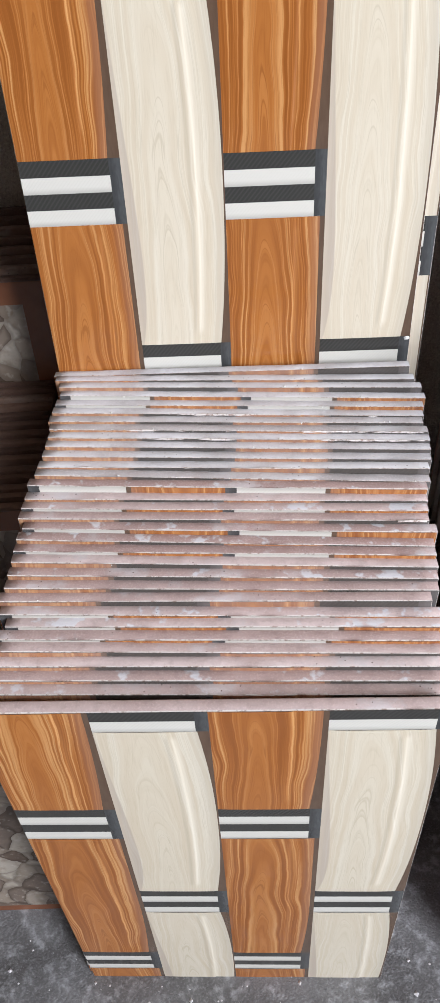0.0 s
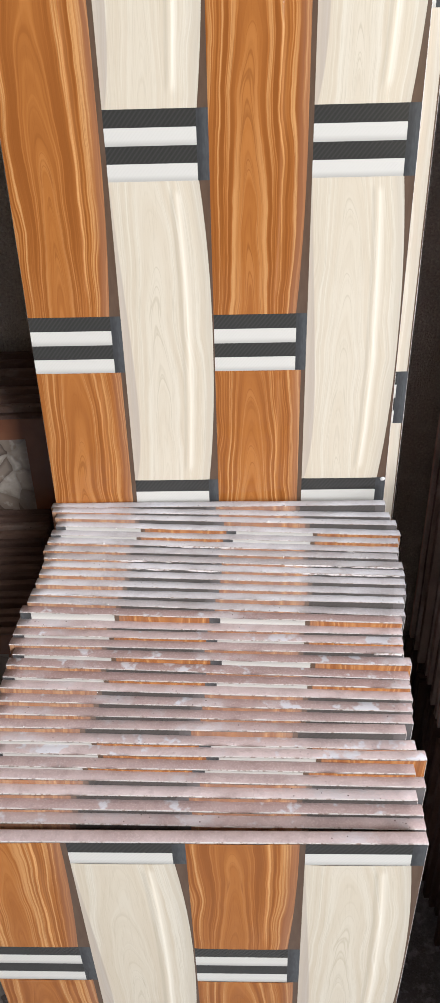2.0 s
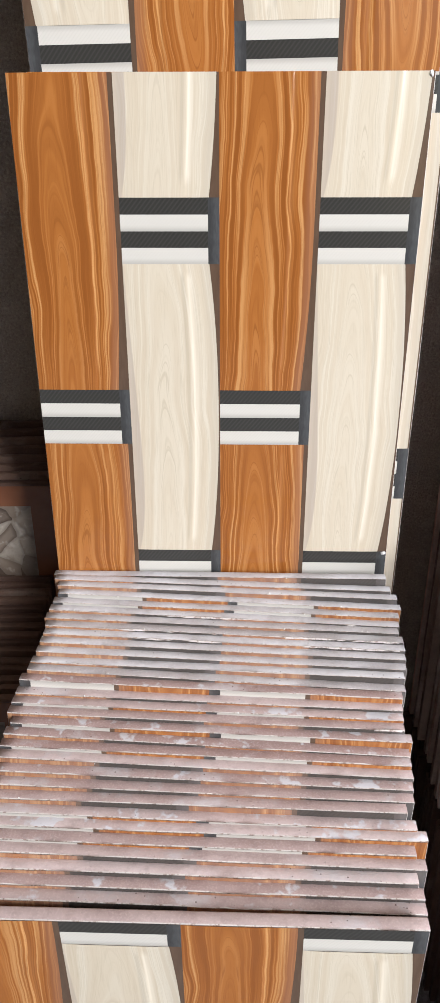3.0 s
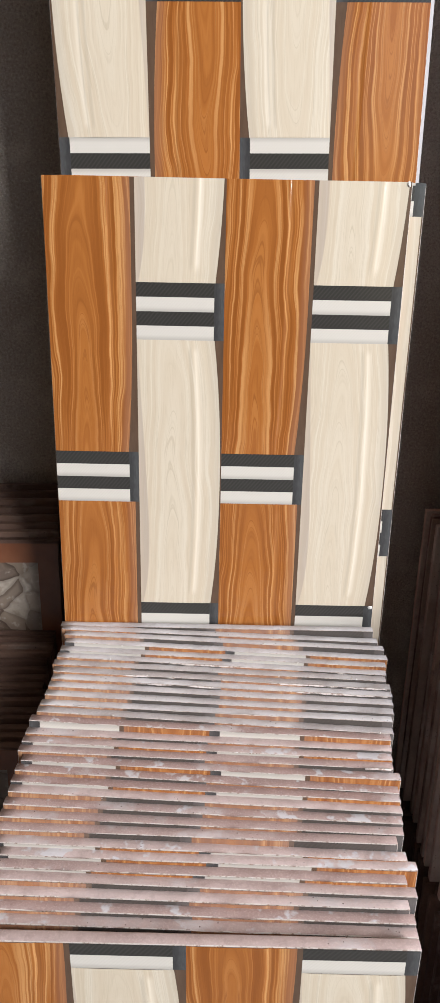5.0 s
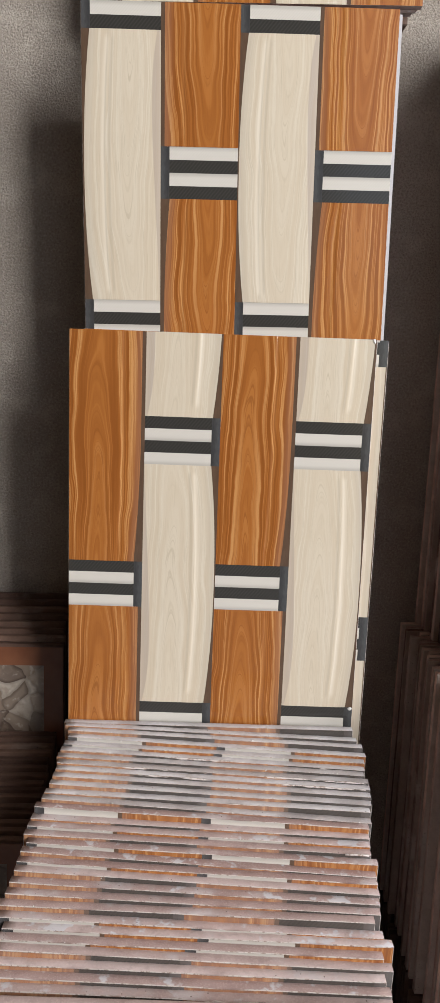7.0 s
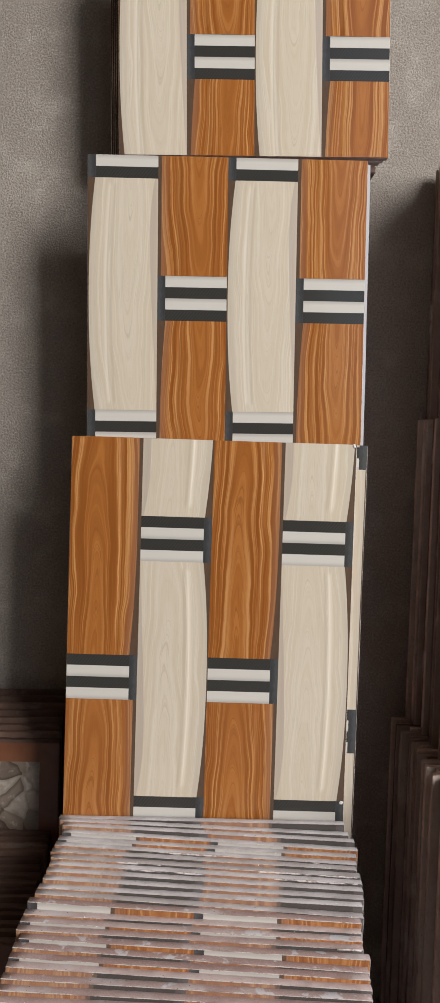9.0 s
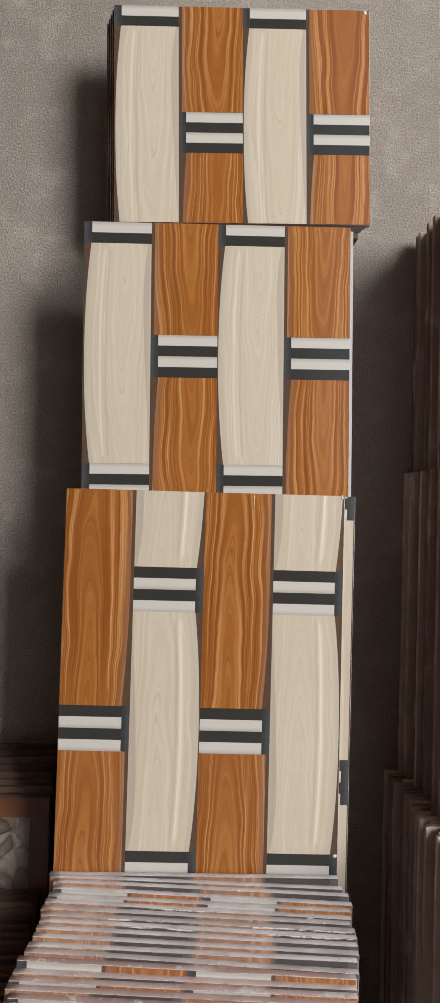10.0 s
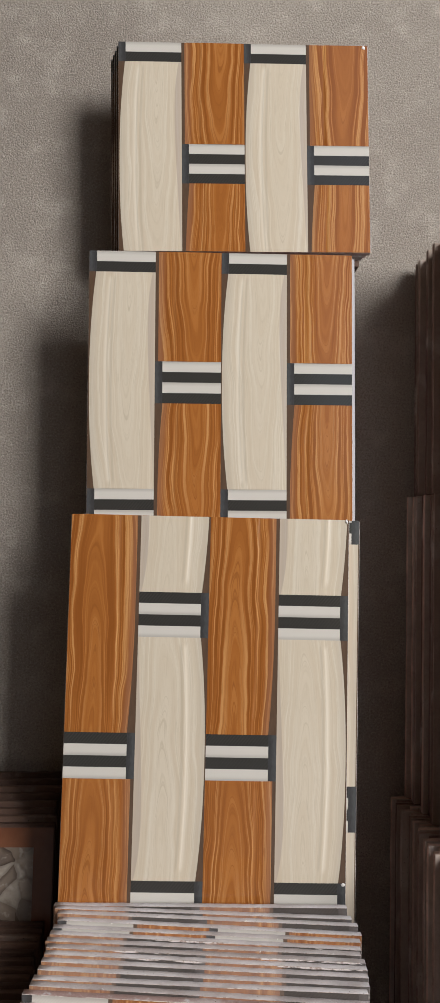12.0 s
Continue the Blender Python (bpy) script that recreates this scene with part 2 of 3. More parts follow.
def stone_print():
    """Printed picture of pale and dark pebbles in shadow, under glaze."""
    n = Nodes("printed_pebble_picture", 0.2)
    p = n.coords()["Object"]
    q = n.t.nodes.new("ShaderNodeVectorMath")
    q.operation = "MULTIPLY_ADD"
    n.put(q.inputs[0], n.xyz(n.noise(p, 18.0, 3.0), 0.0, n.noise(p, 21.0, 2.0)))
    q.inputs[1].default_value = (0.05, 0.0, 0.05)
    n.put(q.inputs[2], p)
    o = n.voronoi(q.outputs[0], 36.0)
    e = n.voronoi(q.outputs[0], 36.0, "DISTANCE_TO_EDGE")["Distance"]
    pick, hue, _ = n.split(o["Color"])
    c = n.mix(pick, (0.19, 0.145, 0.11), (0.38, 0.34, 0.29))
    c = n.mix(n.math("MULTIPLY", n.step(hue, 0.62, 0.72), 0.85), c, (0.10, 0.070, 0.055))
    c = n.mix(n.math("MULTIPLY", n.step(n.noise(p, 75.0, 4.0, 0.65), 0.42, 0.70), 0.55), c, (0.20, 0.15, 0.115))
    c = n.mix(n.math("MULTIPLY", n.step(n.noise(p, 130.0, 3.0), 0.55, 0.70), 0.4), c, (0.46, 0.42, 0.37))
    return n.colour(n.mix(n.math("MULTIPLY", n.step(e, 0.16, 0.0), n.math("MULTIPLY_ADD", hue, 0.6, 0.15)), c, (0.050, 0.034, 0.025)))


def brown_print():
    n = Nodes("printed_brown_border", 0.2)
    g = n.noise(n.shifted(), 30.0, 4.0)
    return n.colour(n.mix(g, (0.10, 0.034, 0.016), (0.24, 0.10, 0.052)))


PEBBLE, BORDER = stone_print(), brown_print()


# ---- mesh helpers ----
def part(name, me, mats, parent=None, label="", m=None):
    ob = new(name, me)
    if not me.materials:
        for mt in (mats if isinstance(mats, (list, tuple)) else (mats,)):
            me.materials.append(mt)
    ob.parent = parent
    if m is not None:
        ob.matrix_basis = m
    if label:
        ob["label"] = label
    return ob


def box_mesh(name, x0, x1, y0, y1, z0, z1, bevel=0.0):
    bm = bmesh.new()
    bmesh.ops.create_cube(bm, size=1.0)
    for v in bm.verts:
        v.co = ((x0 + x1) / 2 + v.co.x * (x1 - x0), (y0 + y1) / 2 + v.co.y * (y1 - y0), (z0 + z1) / 2 + v.co.z * (z1 - z0))
    if bevel:
        bmesh.ops.bevel(bm, geom=bm.edges[:], offset=bevel, segments=2, affect="EDGES")
    me = bpy.data.meshes.new(name)
    bm.to_mesh(me)
    bm.free()
    return me


TW, TH, TT = 0.302, 0.450, 0.0088
SH, ST = 0.495, 0.0092   # tiles of the floor stack
GROUND = -0.0145
COLUMN = TW / 4
BAND = 0.048


ACROSS = (0.0, 0.06, 0.2, 0.45, 0.70, 0.72, 0.727, 0.734, 0.741, 0.748, 0.77, 0.93, 1.0)


def profile(u, ends=1.0):
    """Relief of a strip: a flat crown, a small fall right of the middle, rounded sides."""
    fall = min(1.0, max(0.0, (u - 0.72) / 0.028))
    fall = fall * fall * (3 - 2 * fall) * min(1.0, (1.0 - u) / 0.252)
    return max(0.0, 0.00042 * (1 - abs(2 * u - 1) ** 5) - 0.00036 * fall * ends)


def print_mesh(name, cream_phase, orange_phase, cream_run=0.247, orange_run=0.247, height=TH, dusty=0.0, bulge=0.09):
    """The glazed print of one tile: four woven strips with bands across, as relief 0 to 1 mm proud. Phases: depth of a band's middle below the top edge."""
    verts, faces, mats, strip, seed = [], [], [], [], []
    kinds = (ORANGE, CREAM)
    cuts = len(ACROSS) - 1
    for c in range(4):
        wood = 1 if kinds[c % 2] is CREAM else 0
        phase, run = (cream_phase, cream_run) if wood else (orange_phase, orange_run)
        x0 = -TW / 2 + c * COLUMN
        bands = [phase + k * (BAND + run) for k in range(-2, 4)]
        marks = {0.0, height}
        for b in bands:
            for k in range(5):
                marks.add(round(b - BAND / 2 + k * BAND / 4, 5))
            for k in range(1, 14):
                marks.add(round(b + BAND / 2 + k * run / 14, 5))
        marks = sorted(d for d in marks if 0 <= d <= height)
        for d0, d1 in zip(marks, marks[1:]):
            mid = (d0 + d1) / 2
            near = min(bands, key=lambda b: abs(b - mid))
            rows = []
            if abs(near - mid) < BAND / 2:
                row = min(3, int((mid - near + BAND / 2) / (BAND / 4)))
                mat = 2 if row % 2 == 0 else 3
                edge = lambda d: 0.885
                start = near - BAND / 2
            else:
                start = max(b for b in bands if b < mid) + BAND / 2
                mat = wood
                edge = (lambda d: 0.985 - bulge * abs(2 * (d - start) / run - 1) ** 2.2) if wood else (lambda d: 0.95 - 0.07 * max(0.0, 2 * (d - start) / run - 1) ** 2)
            for i in range(cuts + 1):
                last = i == cuts
                u0, u1 = (0.0, 0.0) if last else ACROSS[i:i + 2]
                base = len(verts)
                for d in (d0, d1):
                    r = edge(d)
                    a, b = (r, 1.0) if last else (u0 * r, u1 * r)
                    for w in (a, b):
                        flat = mat in (2, 3) or last
                        y = -0.0005 if flat else -0.0005 - profile(w / r, min(1.0, max(0.0, (d - start) / 0.016), max(0.0, (start + run - d) / 0.016)))
                        verts.append(((x0 + w * COLUMN) * 0.995, y, height - d))
                        strip.append((w if last else w / r, d - start))
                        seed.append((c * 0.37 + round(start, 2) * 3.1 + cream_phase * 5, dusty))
                faces.append((base + 2, base + 3, base + 1, base))
                mats.append((4 if mat < 2 else 5) if last else mat)
    me = bpy.data.meshes.new(name)
    me.from_pydata(verts, [], faces)
    for mt in (ORANGE, CREAM, DARK, WHITE, SHADE, BLOCK):
        me.materials.append(mt)
    me.polygons.foreach_set("material_index", mats)
    for key, data in (("strip", strip), ("seed", seed)):
        layer = me.uv_layers.new(name=key)
        for loop in me.loops:
            layer.data[loop.index].uv = data[loop.vertex_index]
    bm = bmesh.new()
    bm.from_mesh(me)
    bmesh.ops.remove_doubles(bm, verts=bm.verts, dist=0.00002)
    for f in bm.faces:
        f.smooth = True
    bm.to_mesh(me)
    bm.free()
    return me


def turned(name, cream_phase, orange_phase, run=0.247, height=TH, dusty=0.0):
    """A print that stands upside down; phases count from its upper edge as it stands."""
    me = print_mesh(name, height - cream_phase - run - BAND, height - orange_phase - run - BAND, run, run, height, dusty)
    for v in me.vertices:
        v.co = (-v.co.x, v.co.y, height - v.co.z)
    return me


PRINT_A = print_mesh("print_a", 0.106, 0.255, 0.2525, 0.2594)
PRINT_B = print_mesh("print_b", -0.0018, 0.1515, 0.2545, 0.2535, 0.503)
PRINT_C = turned("print_turned", 0.0, 0.150)
PRINT_D = turned("print_cut", 0.0, 0.148, 0.247, 0.254)
PRINT_E = print_mesh("print_stacked", 0.0, 0.1475, 0.2594, 0.2594, SH, 0.40)
PRINT_F = turned("print_stacked_turned", 0.0, 0.150, height=SH, dusty=0.12)
PRINT_G = print_mesh("print_front", 0.0, 0.1475, 0.2594, 0.2594, SH, 0.38)
PRINT_H = turned("print_front_turned", 0.0, 0.150, height=SH, dusty=0.08)
PRINT_I = print_mesh("print_behind", 0.002, 0.1475, 0.2594, 0.2594, bulge=0.0)


def body_mesh(name, w, h, t, seed, rough=0.0006):
    """A pressed clay tile with worn, slightly chipped edges and a thin glaze lip on its front."""
    rng = random.Random(seed)
    n = 26
    bm = bmesh.new()
    rings = []
    # outline points round the tile, front to back
    outline = [(-w / 2 + w * i / n, h) for i in range(n)] + [(w / 2, h - h * i / 8) for i in range(8)]
    outline += [(w / 2 - w * i / 8, 0.0) for i in range(8)] + [(-w / 2, h * i / 8) for i in range(8)]
    chips = {rng.randrange(n): rng.uniform(0.0006, 0.0022) for _ in range(3)}
    for k, (y, inset) in enumerate(((0.0, 0.0008), (0.0, 0.0003), (0.0007, 0.0), (t * 0.9, 0.0001), (t, 0.0006))):
        ring = []
        for i, (x, z) in enumerate(outline):
            drop = inset + rng.uniform(0, rough) + (chips.get(i, 0) if k < 3 else 0)
            ring.append(bm.verts.new((x * (1 - 2 * drop / w), y, z if z == 0 else z - drop)))
        rings.append(ring)
    m = len(outline)
    for k, (a, b) in enumerate(zip(rings, rings[1:])):
        for i in range(m):
            f = bm.faces.new((a[i], a[(i + 1) % m], b[(i + 1) % m], b[i]))
            f.material_index = 1 if k < 2 else 0
            f.smooth = k >= 2
    bm.faces.new(list(reversed(rings[0]))).material_index = 1
    bm.faces.new(rings[-1])
    bmesh.ops.recalc_face_normals(bm, faces=bm.faces[:])
    me = bpy.data.meshes.new(name)
    bm.to_mesh(me)
    bm.free()
    return me


def with_materials(me, *mats):
    for mt in mats:
        me.materials.append(mt)
    return me


BODIES = [with_materials(body_mesh("tile_body", TW, TH, TT, k, 0.0004), CLAY, RIM) for k in range(6)]
PINK_BODIES = [with_materials(body_mesh("stack_tile_body", TW, SH, ST, 10 + k, 0.00022), CLAY, RIM) for k in range(6)]
GREY_BODIES = [with_materials(body_mesh("dusty_tile_body", TW, SH, ST, 20 + k, 0.00055), DUSTY, RIM) for k in range(6)]
FRONT_BODY = with_materials(body_mesh("front_tile_body", TW, 0.503, ST, 31, 0.00022), CLAY, RIM)
CUT_BODIES = [with_materials(body_mesh("cut_tile_body", TW, 0.254, TT, 40 + k), CLAY, RIM) for k in range(2)]
LABEL = {"print_front": "wood-weave ceramic tile with pink clay edge in the floor stack", "print_front_turned": "upside-down wood-weave tile with white band under its clay edge",
         "print_stacked": "wood-weave ceramic tile with dusty pink clay edge in the floor stack", "print_stacked_turned": "upside-down wood-weave tile with white-banded dusty edge in the floor stack",
         "print_behind": "glossy wood-weave ceramic tile just behind the second tier", "print_a": "glossy ceramic wall tile printed with woven orange and cream wood strips", "print_b": "glossy wood-weave wall tile standing on edge in the floor stack",
         "print_cut": "cut-down glossy wood-weave tile standing on top of the third tier", "print_turned": "glossy wood-weave ceramic tile turned upside down in the stack"}


def tile(x, y, z, printed, lean=5.0, yaw=0.0, roll=0.0, me=None, label=""):
    """A patterned tile with its front's bottom middle at x, y, z, leaning back."""
    ob = new("ceramic_tile", me or BODIES[0])
    ob.matrix_basis = pose(x, y, z, -lean, roll, yaw)
    tagged(ob, label or LABEL[printed.name], "tile", "wood-weave tiles")
    part("printed_glaze", printed, (), ob, "printed wood-strip glaze with charcoal and white bands")
    return ob


# ---- structure ----
def structure(name, me, mat, label, category):
    me.materials.append(mat)
    return tagged(new(name, me), label, category, kind="structure")


structure("floor", box_mesh("floor", -4.2, 5.8, -9.0, 0.5, -0.2, GROUND), FLOOR, "rough dusty grey cement floor", "floor")
structure("wall_north", box_mesh("wall_north", -4.2, 5.8, 0.5, 0.7, -0.2, 5.0), WALL, "bare grey cement-plastered wall", "wall")
# Unseen walls and ceiling close the room; their brown dims and warms the bounce.
structure("wall_west", box_mesh("wall_west", -4.2, -4.0, -3.2, 0.5, 0.0, 5.0), BOUNCE_BROWN, "plain side wall out of view, toned for bounced light", "wall")
structure("wall_east", box_mesh("wall_east", 5.6, 5.8, -3.2, 0.5, 0.0, 5.0), BOUNCE_BROWN, "plain side wall out of view, toned for bounced light", "wall")
structure("wall_south", box_mesh("wall_south", -4.2, 0.7, -3.4, -3.2, 0.0, 5.0), BOUNCE_BROWN, "plain wall out of view beside the shop opening, toned for bounced light", "wall")
structure("wall_south_pier", box_mesh("wall_south_pier", 4.2, 5.8, -3.4, -3.2, 0.0, 5.0), BOUNCE_BROWN, "plain pier out of view beside the shop opening, toned for bounced light", "wall")
structure("wall_south_lintel", box_mesh("wall_south_lintel", 0.7, 4.2, -3.4, -3.2, 4.6, 5.0), BOUNCE_BROWN, "plain lintel out of view over the shop opening, toned for bounced light", "wall")
structure("ceiling", box_mesh("ceiling", -4.2, 5.8, -3.4, 0.7, 5.0, 5.2), BOUNCE_BROWN, "plain ceiling slab out of view, toned for bounced light", "ceiling")


def stack_line(y):
    """Height of the tops of the floor stack at a depth y."""
    return 0.4741 + 0.2706 * y - 0.0815 * y * y


def wedge():
    """Cement haunch that rises towards the wall under the stacks."""
    bm = bmesh.new()
    side = [(0.034, -0.03)] + [(0.034 + 0.034 * k, stack_line(0.034 + 0.034 * k) - SH - 0.0015) for k in range(9)] + [(0.318, 0.046), (0.5, 0.046), (0.5, -0.03)]
    a = [bm.verts.new((-0.12, y, z)) for y, z in side]
    b = [bm.verts.new((0.13, y, z)) for y, z in side]
    for i in range(len(side)):
        j = (i + 1) % len(side)
        bm.faces.new((a[i], a[j], b[j], b[i]))
    bm.faces.new(list(reversed(a)))
    bm.faces.new(b)
    bmesh.ops.recalc_face_normals(bm, faces=bm.faces[:])
    me = bpy.data.meshes.new("plinth")
    bm.to_mesh(me)
    bm.free()
    return me


structure("plinth", wedge(), FLOOR, "low sloping cement plinth under the tile stack", "plinth")

# ---- the floor stack: thirty-two tiles on edge, front to back ----
# sideways shift of each tile and its rise over the even line, in millimetres
SHIFT = [0, -0.3, 0.1, -2.1, 5.1, -0.1, 9.4, 4.1, -1.3, 5.3, 6.6, 8.2, 8.5, 9.5, 12.5, 8.1, 9.3, 10.4, 11.8, 16.2, 16.8, 19.9, 21.0, 22.1, 22.4, 19.8, 22.2, 23.7, 26.8, 24.9, 20.6, 17.7]
RISE = [0, 0.6, 0.0, 0.3, 0.6, -0.2, -0.8, -1.8, 0.2, -0.4, -0.1, 0.6, 0.3, -0.5, 0.4, 0.4, -0.3, -1.2, 1.4, 0.4, 0.5, 0.7, 1.1, 0.8, 0.0, -0.4, -1.4, -1.6, -1.2, -0.1, -0.8, -0.6]
SLANT = [0, 0.8, 0.8, 0.7, 1.1, 0.8, 0.5, 0.9, 0.3, 0.8, 1.0, 1.3, 1.0, 1.5, 0.8, 0.5, 0.5, 0.4, 0.7, 1.2, 0.2, 0.5, 0.4, 0.3, 0.2, 0.0, 0.2, -0.1, 0.0, -0.5, -0.9, -2.6]
TURNED = {5, 6, 7, 12, 14, 16, 18, 27, 28}

STACK = [tile(-0.0032, 0.0190, GROUND, PRINT_B, -0.9, -1.8, 0.02, FRONT_BODY, "wood-weave ceramic tile standing at the front of the floor stack")]
rng = random.Random(4)
for i in range(1, len(SHIFT)):
    s = i / (len(SHIFT) - 1)
    y, lean, slant = 0.0185 + 0.284 * s, 0.6, SLANT[i] + 1.6 * s
    ob = tile(SHIFT[i] * 0.001 - SH * math.sin(radians(slant)), y - SH * math.sin(radians(lean)), stack_line(y) - SH,
              (PRINT_H if i in TURNED else PRINT_G) if i < 19 else PRINT_F if i in TURNED else PRINT_E,
              lean, -1.9 - 1.6 * s, slant, (GREY_BODIES if i > 18 else PINK_BODIES)[rng.randrange(6)])
    ob.scale = (1.0, 1.0, 1.0 + RISE[i] * 0.001 / SH)
    STACK.append(ob)

# lower tiles behind, which carry the upper tiers
for i in range(14):
    tile(0.018, 0.333 + 0.009 * i, 0.047, PRINT_I, 0.0, 0, 0, BODIES[i % 6], label="dusty ceramic wall tile at the hidden back of the stack")

OFFCUT = [with_materials(body_mesh("offcut_body", 0.24, h, TT, 50 + k), CLAY, RIM) for k, h in enumerate((0.302, 0.262))]


def offcut(kind, x, y, z):
    ob = new("tile_offcut", OFFCUT[kind])
    ob.matrix_basis = pose(x, y, z)
    return tagged(ob, "cut ceramic tile standing hidden behind the upper tier", "tile", "tile offcuts")


for i in range(3):
    offcut(0, 0.02, 0.368 + 0.009 * i, 0.4985)
for i in range(5):
    offcut(1, 0.02, 0.411 + 0.009 * i, 0.4985)

# second tier
SECOND = tile(0.0205, 0.3180, 0.4985, PRINT_A, 1.9, -1.2, 0.3, BODIES[1], "tall glossy woven-wood patterned tile at the front of the second tier")
tile(0.0325, 0.3270, 0.4985, PRINT_I, 1.9, -1.2, 0.5, BODIES[2])
tile(0.024, 0.3360, 0.4985, PRINT_I, 1.9, -1.2, 0.2, BODIES[3])

# third tier
PALE = Nodes("pale_blue_white_glaze", 0.2).colour((0.50, 0.50, 0.52))
PALE_TILE = with_materials(body_mesh("pale_tile_body", TW, TH, TT, 33), PALE, PALE)
for i in range(4):
    if i == 1:
        # Added pale tile stands in for the front tile's bright bluish side edge.
        ob = new("pale_tile", PALE_TILE)
        ob.matrix_basis = pose(0.0414, 0.3752, 0.8015, 0, -0.7, 0)
        tagged(ob, "added pale tile standing in for the patterned one's bright side edge", "tile")
    else:
        tile(0.0364 + (0.003 if i else 0), 0.366 + 0.009 * i, 0.8015, PRINT_C, 0.0, 0.0, -0.7, BODIES[i])
for i in range(5):
    tile(0.035, 0.411 + 0.009 * i, 0.7625, PRINT_C, 0.0, 0.0, -0.7, BODIES[i])
SHIM = with_materials(box_mesh("shim", -0.09, 0.09, 0.0, 0.045, 0.0, 0.0079, 0.0008), BROWN_CLAY)
for i in range(6):
    ob = new("tile_shim", SHIM)
    ob.matrix_basis = pose(0.110 if i == 5 else 0.082 + 0.002 * (i % 3), 0.411, 1.2160 + 0.0080 * i, 0, -0.7, 0.6 * (i % 2))
    tagged(ob, "strip of brown clay tile laid flat as packing", "tile", "packing strips")

# fourth tier: cut tiles standing on the third
for i in range(5):
    top = tile(0.0605 - 0.003 * i, 0.400 + 0.009 * i, 1.2665, PRINT_D, 0.0, 0.0, -1.4, CUT_BODIES[i % 2])
    FOURTH = top if i == 0 else FOURTH


# ---- small white chips where glaze has broken away ----
def chip_mesh(seed):
    r = random.Random(seed)
    bm = bmesh.new()
    bmesh.ops.create_icosphere(bm, subdivisions=2, radius=1.0)
    for v in bm.verts:
        v.co *= 1 + r.uniform(-0.25, 0.25)
    me = bpy.data.meshes.new("chip")
    bm.to_mesh(me)
    bm.free()
    return with_materials(me, CHIP)


CHIP = Nodes("broken_white_glaze", 0.5).colour((0.78, 0.77, 0.75))
CHIPS = [chip_mesh(k) for k in range(4)]


def chip(owner, x, y, z, size, k=0):
    ob = part("glaze_chip", CHIPS[k % 4], (), owner, "white glaze chip")
    ob.matrix_basis = Matrix.LocRotScale((x, y, z), Euler((0.3 * k, 0.7 * k, 0.5 * k)), (size, size * 0.5, size * 0.8))


chip(FOURTH, 0.1455, -0.0006, 0.2515, 0.0026, 1)
chip(SECOND, 0.1475, -0.0006, 0.066, 0.0021, 0)
chip(SECOND, 0.1460, -0.0006, 0.041, 0.0022, 1)
chip(SECOND, -0.1470, -0.0006, 0.042, 0.0022, 2)
chip(SECOND, 0.1480, -0.0004, 0.4485, 0.0022, 3)
rng = random.Random(8)
for i, ob in enumerate(STACK[1:]):
    for k in range(rng.choice((1, 3, 5, 8)) if i > 14 else rng.choice((0, 0, 1, 2))):
        chip(ob, rng.uniform(-0.148, 0.148), rng.uniform(-0.0003, 0.0012), SH - rng.uniform(0.0, 0.0012), rng.uniform(0.0004, 0.0011), k + i)

# ---- ragged beads of white glaze left along some upper edges ----
def bead_mesh(seed, x0, x1):
    """A thin, uneven bead of fired glaze from x0 to x1, with gaps where it thins out."""
    r = random.Random(seed)
    bm = bmesh.new()
    steps = int((x1 - x0) / 0.0035)
    last = None
    size = 0.0008
    for i in range(steps + 1):
        x = x0 + (x1 - x0) * i / steps
        size = min(0.0010, max(0.00015, size + r.uniform(-0.0003, 0.0003)))
        zc = r.uniform(-0.0004, 0.0002)
        ring = [bm.verts.new((x, size * math.cos(a) * 0.8 - 0.0003, zc + size * math.sin(a))) for a in (0.0, 1.05, 2.09, 3.14, 4.19, 5.24)]
        if last:
            for k in range(6):
                bm.faces.new((last[k], last[(k + 1) % 6], ring[(k + 1) % 6], ring[k])).smooth = True
        else:
            bm.faces.new(ring)
        last = ring
    bm.faces.new(list(reversed(last)))
    bmesh.ops.recalc_face_normals(bm, faces=bm.faces[:])
    me = bpy.data.meshes.new("glaze_bead")
    bm.to_mesh(me)
    bm.free()
    return with_materials(me, RIM)


for i, x0, x1 in ((26, -0.145, 0.146), (24, -0.147, 0.147), (23, -0.147, 0.146), (20, -0.120, 0.147), (15, 0.128, 0.149)):
    bead = part("glaze_bead", bead_mesh(100 + i, x0, x1), (), STACK[i], "ragged white glaze bead")
    bead.matrix_basis = pose(0, 0.0002, SH - 0.0004)


# ---- crumbs of mortar and broken glaze on the floor ----
def crumbs():
    r = random.Random(21)
    verts, faces = [], []
    for _ in range(420):
        x, y = r.uniform(-0.42, 0.42), r.uniform(-0.22, 0.06)
        q = r.choice((0.0007, 0.001, 0.0014, 0.0024)) * r.uniform(0.7, 1.3)
        b = len(verts)
        verts += [(x + q * r.uniform(0.6, 1.2) * a, y + q * r.uniform(0.6, 1.2) * c, GROUND + h * q * r.uniform(0.6, 1.0)) for a, c, h in ((1, 0, 0), (0, 1, 0), (-1, 0, 0), (0, -1, 0), (0.2, 0.1, 1))]
        faces += [(b, b + 1, b + 4), (b + 1, b + 2, b + 4), (b + 2, b + 3, b + 4), (b + 3, b, b + 4)]
    me = bpy.data.meshes.new("floor_crumbs")
    me.from_pydata(verts, [], faces)
    return with_materials(me, DUSTY)


tagged(new("floor_crumbs", crumbs()), "pale crumbs of mortar scattered on the cement floor", "debris", kind="stuff")

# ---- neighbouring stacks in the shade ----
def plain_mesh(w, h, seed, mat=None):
    return with_materials(body_mesh("brown_tile_body", w, h, TT, seed, 0.0008), mat or BROWN_CLAY, LIT_LIP if mat else BROWN_CLAY)


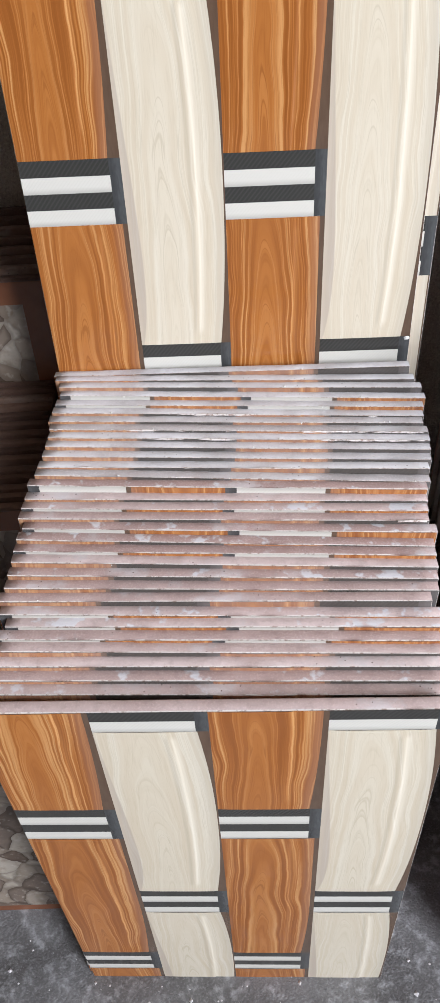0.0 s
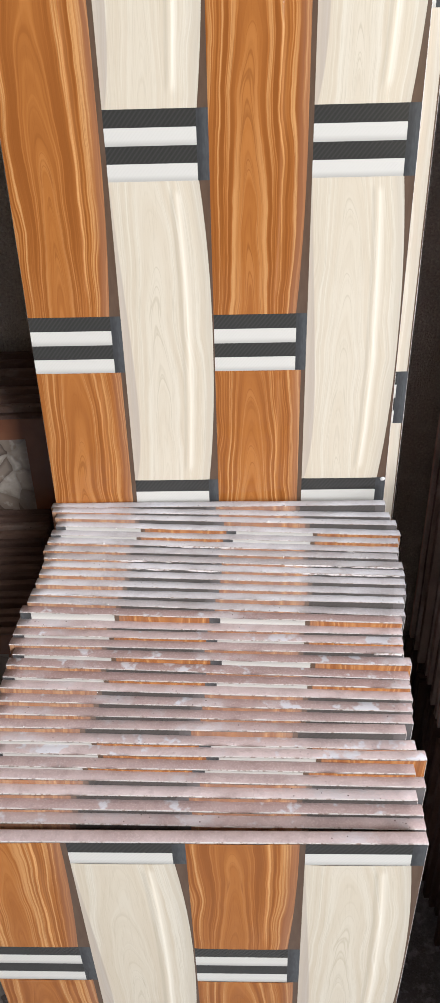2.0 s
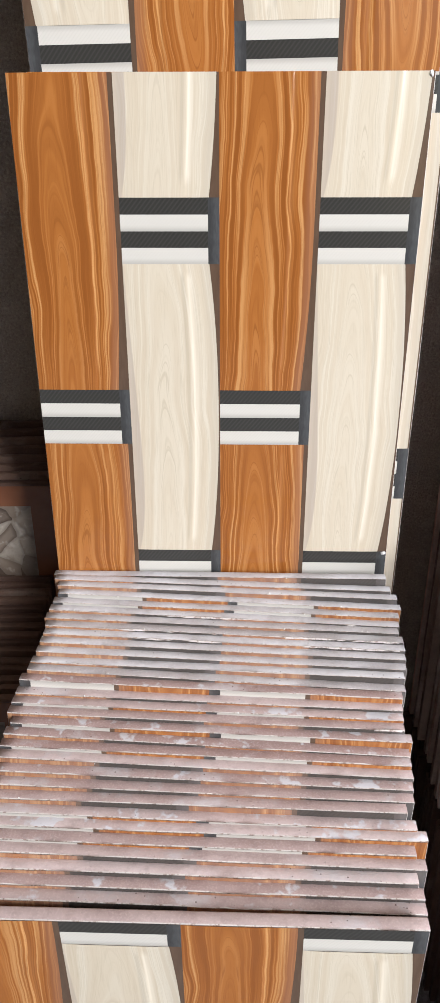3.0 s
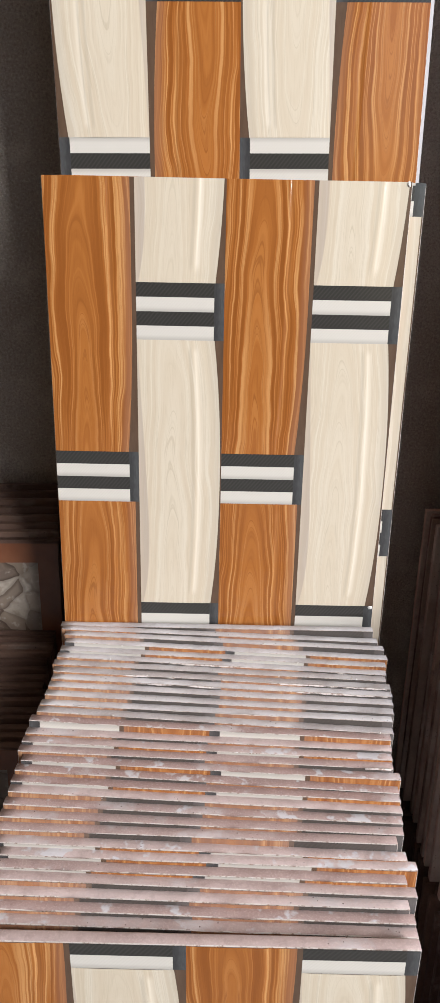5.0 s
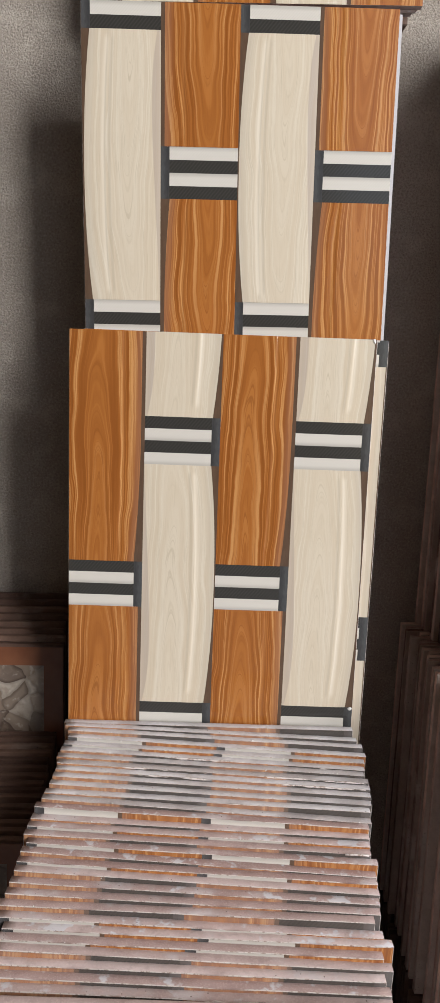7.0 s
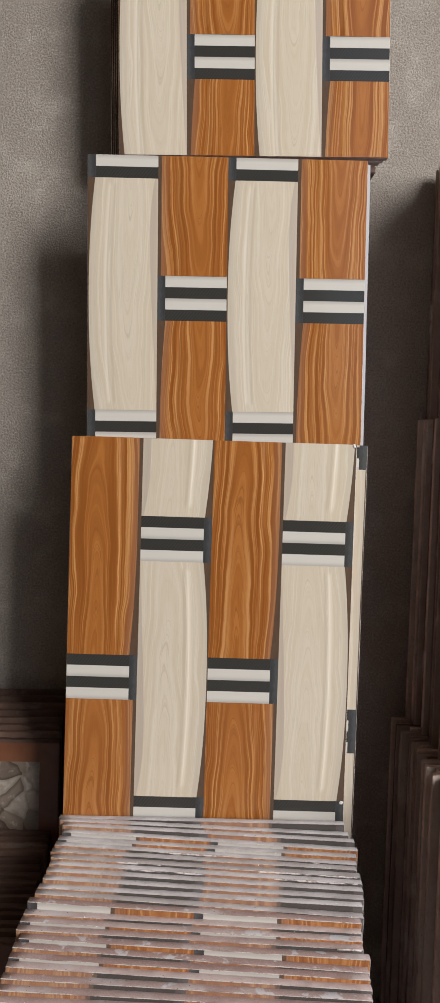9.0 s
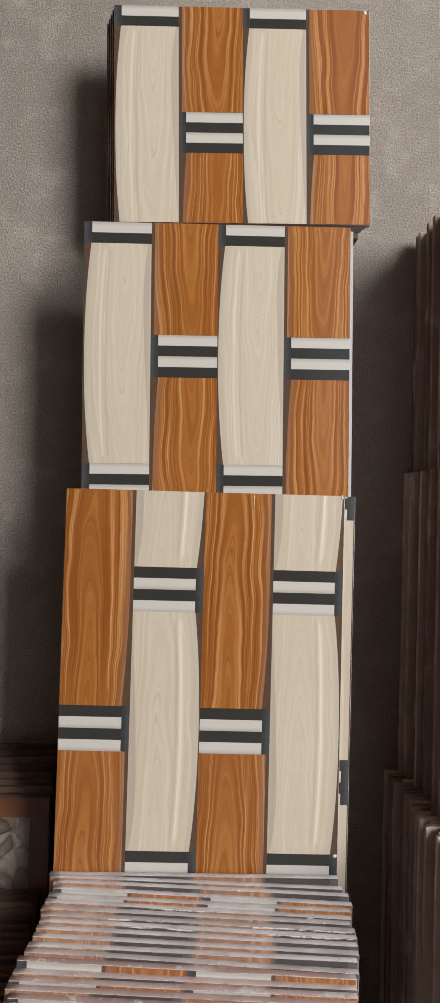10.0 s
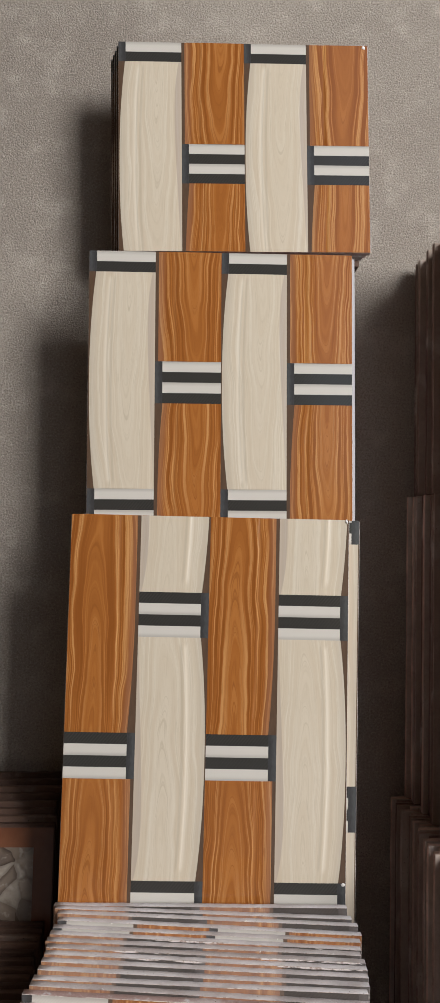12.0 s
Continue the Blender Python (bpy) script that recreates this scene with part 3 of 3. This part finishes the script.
def picture_mesh(w, h, edge):
    """A flat printed picture with a plain border, laid on a tile's face."""
    bm = bmesh.new()
    xs, zs = (-w / 2, -w / 2 + edge, w / 2 - edge, w / 2), (0.0, edge, h - edge, h)
    grid = [[bm.verts.new((x, -0.0006, z)) for x in xs] for z in zs]
    for a in range(3):
        for b in range(3):
            f = bm.faces.new((grid[a][b], grid[a][b + 1], grid[a + 1][b + 1], grid[a + 1][b]))
            f.material_index = 0 if a == b == 1 else 1
    me = bpy.data.meshes.new("picture")
    bm.to_mesh(me)
    bm.free()
    return with_materials(me, PEBBLE, BORDER)


def brown_tile(me, x, y, z, lean=3.0, yaw=0.0, group="brown tiles", label="brown ceramic floor tile standing on edge in a shaded stack"):
    ob = new("brown_tile", me)
    ob.matrix_basis = pose(x, y, z, -lean, 0, yaw)
    return tagged(ob, label, "tile", group)


rng = random.Random(11)
LOW = [plain_mesh(0.300, 0.395, 60 + k) for k in range(4)]
TALL = [plain_mesh(0.300, 0.450, 70 + k) for k in range(4)]
PANEL = plain_mesh(0.450, 0.290, 80)
PICTURE, LOW_PICTURE, WIDE_PICTURE = picture_mesh(0.296, 0.446, 0.022), picture_mesh(0.296, 0.391, 0.022), picture_mesh(0.446, 0.286, 0.010)

# left neighbour: a wide picture tile on the floor, then two groups of rising tiles
for i in range(6):
    ob = brown_tile(PANEL, -0.405, 0.093 + 0.010 * i, GROUND, 5.0, rng.uniform(-0.4, 0.4), "pebble picture tiles", "pebble-picture ceramic tile with brown border standing on the floor")
    if i == 0:
        part("printed_picture", WIDE_PICTURE, (), ob, "pale pebble picture with brown border")
for i in range(15):
    s = i / 14
    ob = brown_tile(LOW[i % 4], -0.306 + rng.uniform(-0.004, 0.004), 0.228 + 0.135 * s, 0.048 + 0.046 * s, 5.0, rng.uniform(-0.8, 0.8), "left brown tiles")
    if i == 0:
        part("printed_picture", LOW_PICTURE, (), ob, "pebble picture with brown border")
for i in range(8):
    ob = brown_tile(TALL[i % 4], -0.300 + rng.uniform(-0.003, 0.003), 0.385 + 0.0095 * i, 0.144 + 0.0055 * i, 2.5, rng.uniform(-0.6, 0.6), "left brown tiles")
    if i == 0:
        part("printed_picture", PICTURE, (), ob, "pebble picture with brown border")

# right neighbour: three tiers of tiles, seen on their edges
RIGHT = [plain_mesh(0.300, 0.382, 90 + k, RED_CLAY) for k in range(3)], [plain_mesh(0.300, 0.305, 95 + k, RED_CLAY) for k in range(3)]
# The lowest tier takes the darker brown, in place of shade near the floor.
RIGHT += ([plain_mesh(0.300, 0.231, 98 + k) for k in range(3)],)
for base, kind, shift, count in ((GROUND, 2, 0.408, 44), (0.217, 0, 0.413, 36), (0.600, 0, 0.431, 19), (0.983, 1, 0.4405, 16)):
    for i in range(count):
        brown_tile(RIGHT[kind][i % 3], shift + rng.choice((0.0, 0.004, 0.009, 0.015)), 0.478 - 0.0115 * i, base + 0.0005, 0.0, rng.uniform(-0.8, 0.8), "right brown tiles", "brown ceramic tile on edge in the side stack, toned for its shade")
